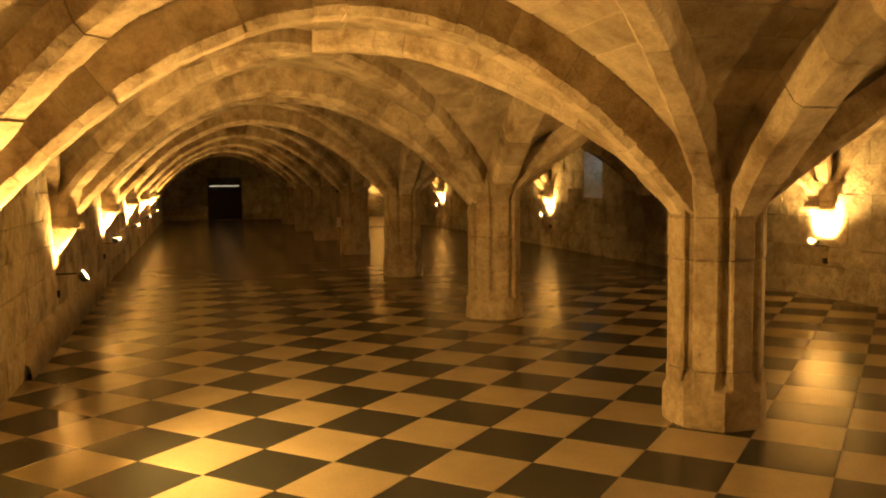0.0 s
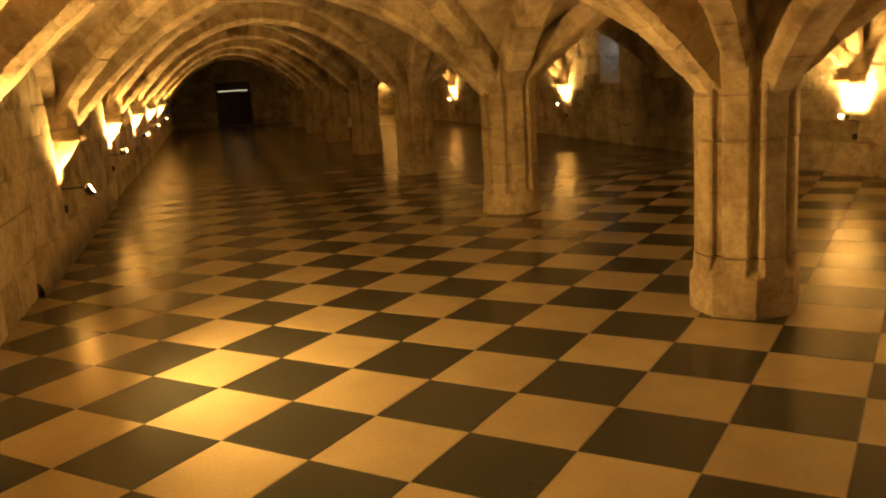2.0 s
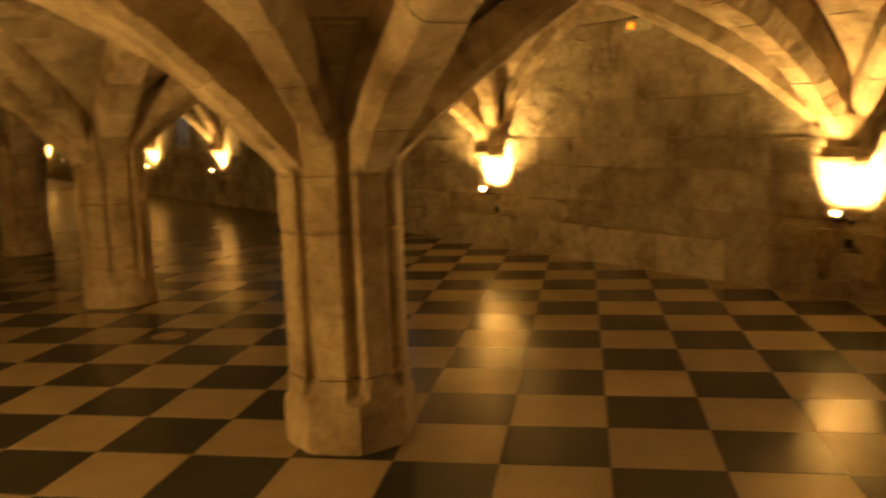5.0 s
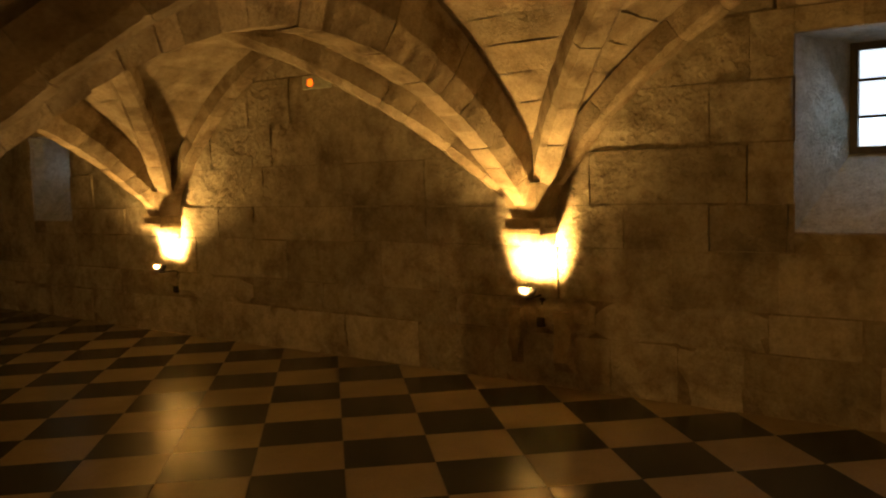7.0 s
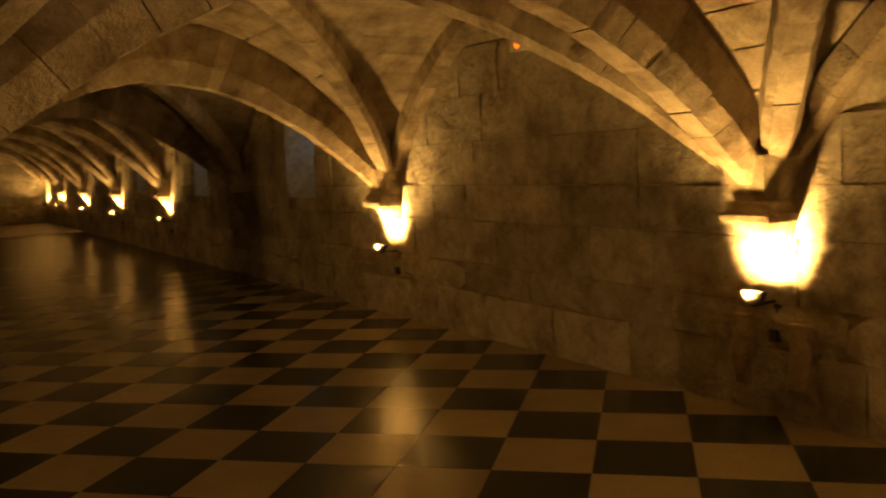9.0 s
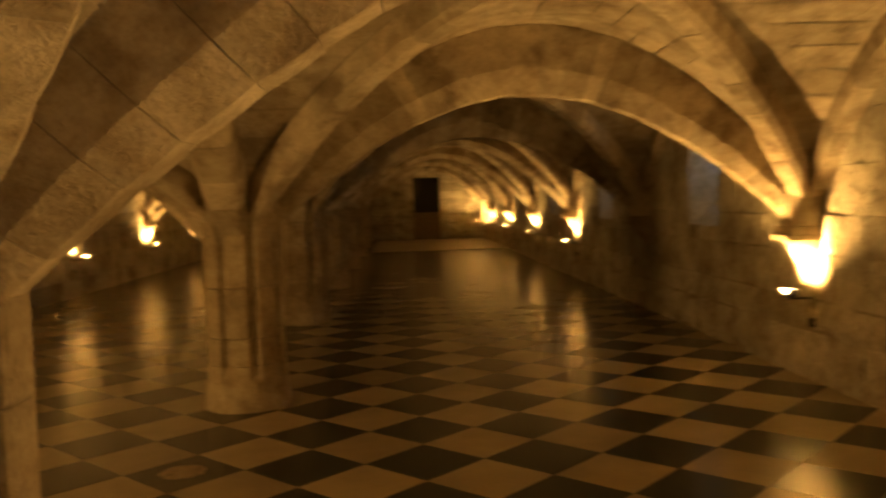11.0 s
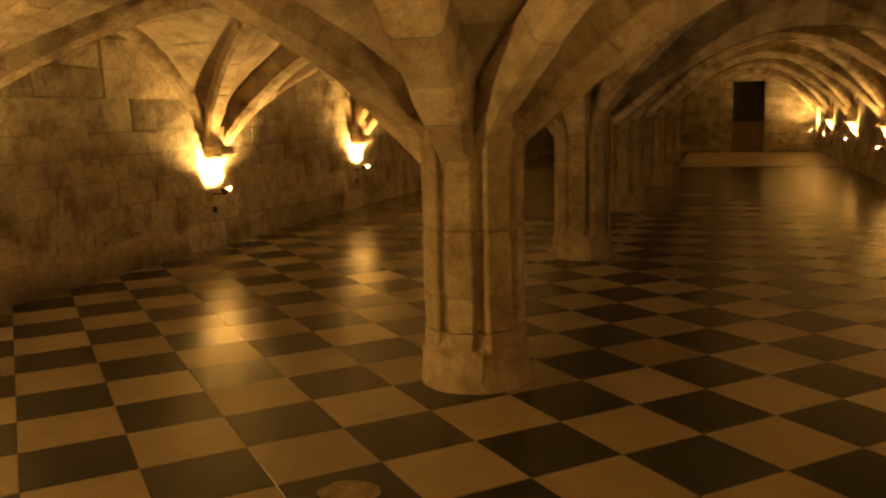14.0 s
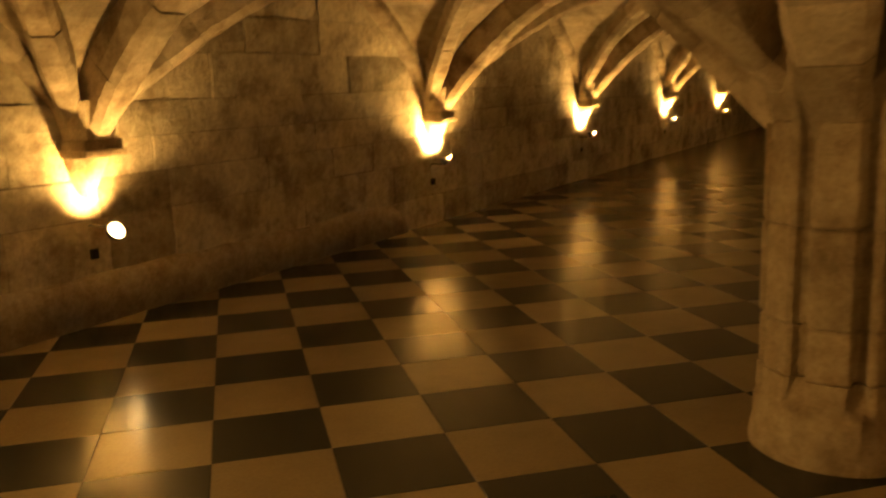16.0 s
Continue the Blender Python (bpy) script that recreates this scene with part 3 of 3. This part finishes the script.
def build_corbels():
    body = lofted("body", corbel_rings(1), RIB, False)
    bm = box(bmesh.new(), (-0.03, -0.162, 1.135), (0.285, 0.162, 1.185), 0.01)
    box(bm, (-0.03, -0.148, 1.18), (0.262, 0.148, 1.25), 0.012)
    slab = mesh_from(bm, "impost", PIER)
    rings = []
    for z, p, w in ((1.248, 0.235, 0.135), (1.31, 0.25, 0.145), (1.4, 0.28, 0.17), (1.5, 0.31, 0.21)):
        rings.append([(-0.03, -w, z), (p * 0.7, -w, z), (p, -w * 0.75, z), (p, w * 0.75, z), (p * 0.7, w, z), (-0.03, w, z)])
    block = lofted("springer", rings, RIB)
    for b in range(FIRST + 1, LAST):
        for x, turn in ((XL, 0), (XR, 180)):
            c = empty("corbel", pose(x, Y0 + b * BAY + (EAST if turn else 0), 0, 0, 0, turn), "tapered limestone wall corbel under a dark impost slab", "corbel", "wall corbels")
            part("body", body, RIB, c)
            part("impost", slab, PIER, c, "dark moulded slab")
            part("springer", block, RIB, c)


def build_lamps():
    """A small flood lamp on an iron arm under each lit corbel, aimed up at it; the southern ones are unseen additions.
    """
    def disc(r, z, n=20):
        return [(r * math.cos(2 * math.pi * i / n), r * math.sin(2 * math.pi * i / n), z) for i in range(n)]
    head = lofted("head", [disc(0.03, -0.055), disc(0.045, -0.05), disc(0.06, -0.02), disc(0.068, 0.012), disc(0.066, 0.018), disc(0.06, 0.012), disc(0.058, 0.004)], CASE, False)
    lens = lofted("lens", [disc(0.057, 0.006), disc(0.05, 0.012), disc(0.02, 0.016)], LENS, True)
    arm_bm = bmesh.new()
    box(arm_bm, (0.0, -0.022, 0.63), (0.01, 0.022, 0.68), 0.003)
    box(arm_bm, (0.008, -0.006, 0.665), (0.215, 0.006, 0.68), 0.002)
    box(arm_bm, (0.0, -0.028, 0.44), (0.05, 0.028, 0.51), 0.006)
    box(arm_bm, (0.0, -0.006, 0.505), (0.012, 0.006, 0.635), 0.002)
    arm = mesh_from(arm_bm, "arm", IRON)
    # lamps at -1.85 and -1 are unseen, added to brighten the southern vault
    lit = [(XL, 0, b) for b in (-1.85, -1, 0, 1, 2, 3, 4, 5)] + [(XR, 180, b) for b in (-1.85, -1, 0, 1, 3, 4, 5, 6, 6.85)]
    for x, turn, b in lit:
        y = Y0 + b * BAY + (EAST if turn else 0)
        lamp = empty("wall_lamp", pose(x, y, 0, 0, 0, turn), "small black flood lamp on an iron arm, lit (southern ones added unseen)", "lamp", "flood lamps under the corbels")
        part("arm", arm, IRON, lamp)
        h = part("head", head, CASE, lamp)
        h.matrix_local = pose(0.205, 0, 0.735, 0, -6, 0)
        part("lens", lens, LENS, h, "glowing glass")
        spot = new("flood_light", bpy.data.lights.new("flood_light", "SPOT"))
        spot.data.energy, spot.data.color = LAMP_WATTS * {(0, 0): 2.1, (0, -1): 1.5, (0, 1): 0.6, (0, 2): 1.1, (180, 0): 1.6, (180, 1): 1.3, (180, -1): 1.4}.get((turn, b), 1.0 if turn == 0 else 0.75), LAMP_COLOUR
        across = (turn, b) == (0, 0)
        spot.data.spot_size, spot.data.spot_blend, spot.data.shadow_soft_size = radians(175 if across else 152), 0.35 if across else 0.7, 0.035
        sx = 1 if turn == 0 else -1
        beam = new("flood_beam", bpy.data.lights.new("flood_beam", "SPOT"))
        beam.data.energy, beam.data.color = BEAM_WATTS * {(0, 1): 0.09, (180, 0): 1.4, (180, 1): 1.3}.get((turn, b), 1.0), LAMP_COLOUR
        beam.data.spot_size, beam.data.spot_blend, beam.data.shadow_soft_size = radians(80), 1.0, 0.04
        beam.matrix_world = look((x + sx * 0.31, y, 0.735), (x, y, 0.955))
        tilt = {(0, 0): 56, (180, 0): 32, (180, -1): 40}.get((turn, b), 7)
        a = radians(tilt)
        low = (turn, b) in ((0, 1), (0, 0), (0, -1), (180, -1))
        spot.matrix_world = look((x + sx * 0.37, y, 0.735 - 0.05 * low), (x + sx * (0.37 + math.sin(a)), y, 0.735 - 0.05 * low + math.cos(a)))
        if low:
            h.matrix_local = pose(0.285, 0, 0.65, 0, 60 if b == 1 else tilt, 0)


def build_sign():
    s = empty("exit_sign", pose(XR - 0.016, 2.17, 2.42), "small emergency light box with an orange lamp", "sign")
    part("case", box(bmesh.new(), (-0.05, -0.16, -0.06), (0.012, 0.16, 0.06), 0.008), SIGN_WHITE, s)
    part("diffuser", box(bmesh.new(), (-0.058, -0.15, -0.045), (-0.05, 0.0, 0.045), 0.003), SIGN_WHITE, s, "pale plastic cover")
    bm = bmesh.new()
    bmesh.ops.create_uvsphere(bm, u_segments=16, v_segments=8, radius=0.034, matrix=Matrix.Translation((-0.052, 0.06, -0.005)) @ Matrix.Diagonal((0.4, 1, 1, 1)))
    part("lamp_lens", bm, SIGN_GLOW, s, "glowing orange lens")


# ---- floor ----
def build_floor():
    bed = box(bmesh.new(), (XL - 0.7, YB - 0.6, -0.12), (XR + 0.7, YF + 0.6, -0.004))
    floor = tagged(new("floor", mesh_from(bed, "floor", GROUT)), "chequered floor of pale limestone and dark slate tiles laid diagonally, worn and polished", "floor", kind="structure")
    half, c = TILE / 2 - 0.0016, 0.0022
    shape = []
    for z, q in ((-0.012, half), (-c, half), (0.0, half - c)):
        shape.append([(-q, -q, z), (q, -q, z), (q, q, z), (-q, q, z)])
    v, f = loft(shape)
    pale, dark = raw("tile", v, f, PALE_TILE), raw("tile", v, f, DARK_TILE)
    step = TILE / math.sqrt(2)
    turn = radians(SKEW)
    rest = {True: ([], []), False: ([], [])}
    count = 0
    spin = Matrix.Rotation(radians(45 + SKEW), 4, "Z")
    for a in range(-12, 30):
        for b in range(-30, 96):
            if (a + b) % 2 == 0:
                continue
            x = a * step * math.cos(turn) - b * step * math.sin(turn)
            y = a * step * math.sin(turn) + b * step * math.cos(turn)
            if not (XL - 0.3 < x < XR + 0.3 and YB - 0.3 < y < YF + 0.3):
                continue
            is_dark = a % 2 != 0
            place = Matrix.Translation((x, y, rnd.uniform(-0.0012, 0.0))) @ spin @ Matrix.Rotation(rnd.uniform(-0.0018, 0.0018), 4, "X") @ Matrix.Rotation(rnd.uniform(-0.0018, 0.0018), 4, "Y")
            if -2.2 < y < 7.6 and count < 300:
                count += 1
                ob = new("tile", dark if is_dark else pale)
                ob.parent, ob.matrix_world = floor, place
            else:
                vs, fs = rest[is_dark]
                k = len(vs)
                vs += [tuple(place @ Vector(p)) for p in v]
                fs += [tuple(k + i for i in g) for g in f]
    for is_dark, (vs, fs) in rest.items():
        ob = new("tiles", raw("tiles", vs, fs, DARK_TILE if is_dark else PALE_TILE))
        ob.parent = floor
        ob["kind"] = "stuff"
    # a pale worn patch in one dark tile
    x, y = 9 * step, 8 * step
    ring = []
    for i in range(40):
        a = 2 * math.pi * i / 40
        r = 0.13 * (1 + 0.16 * noise.noise((math.cos(a) * 2.5, math.sin(a) * 2.5, 4)))
        ring.append((x + r * math.cos(a), y + r * math.sin(a)))
    rings = [[(p, q, 0.0008) for p, q in ring], [(x + (p - x) * 0.96, y + (q - y) * 0.96, 0.0022) for p, q in ring]]
    part("worn_patch", lofted("worn_patch", rings, PATCH), PATCH, floor, "worn tan patch in a dark tile")
    sky_card = new("backdrop", raw("backdrop", [(XR + 4, -16, -0.3), (XR + 4, 40, -0.3), (XR + 4, 40, 9), (XR + 4, -16, 9)], [(0, 1, 2, 3)], OVERCAST))
    tagged(sky_card, "plain pale overcast sky outside the windows", "sky", kind="structure")
    ground = new("ground", raw("ground", [(-300, -300, -0.3), (300, -300, -0.3), (300, 300, -0.3), (-300, 300, -0.3)], [(0, 1, 2, 3)], EARTH))
    tagged(ground, "bare earth outside the cellar walls", "ground", kind="structure")


build_web()
build_arches()
build_pillars()
build_windows()
build_scars()
build_platform()
build_corbels()
build_lamps()
build_sign()
build_walls()
build_floor()
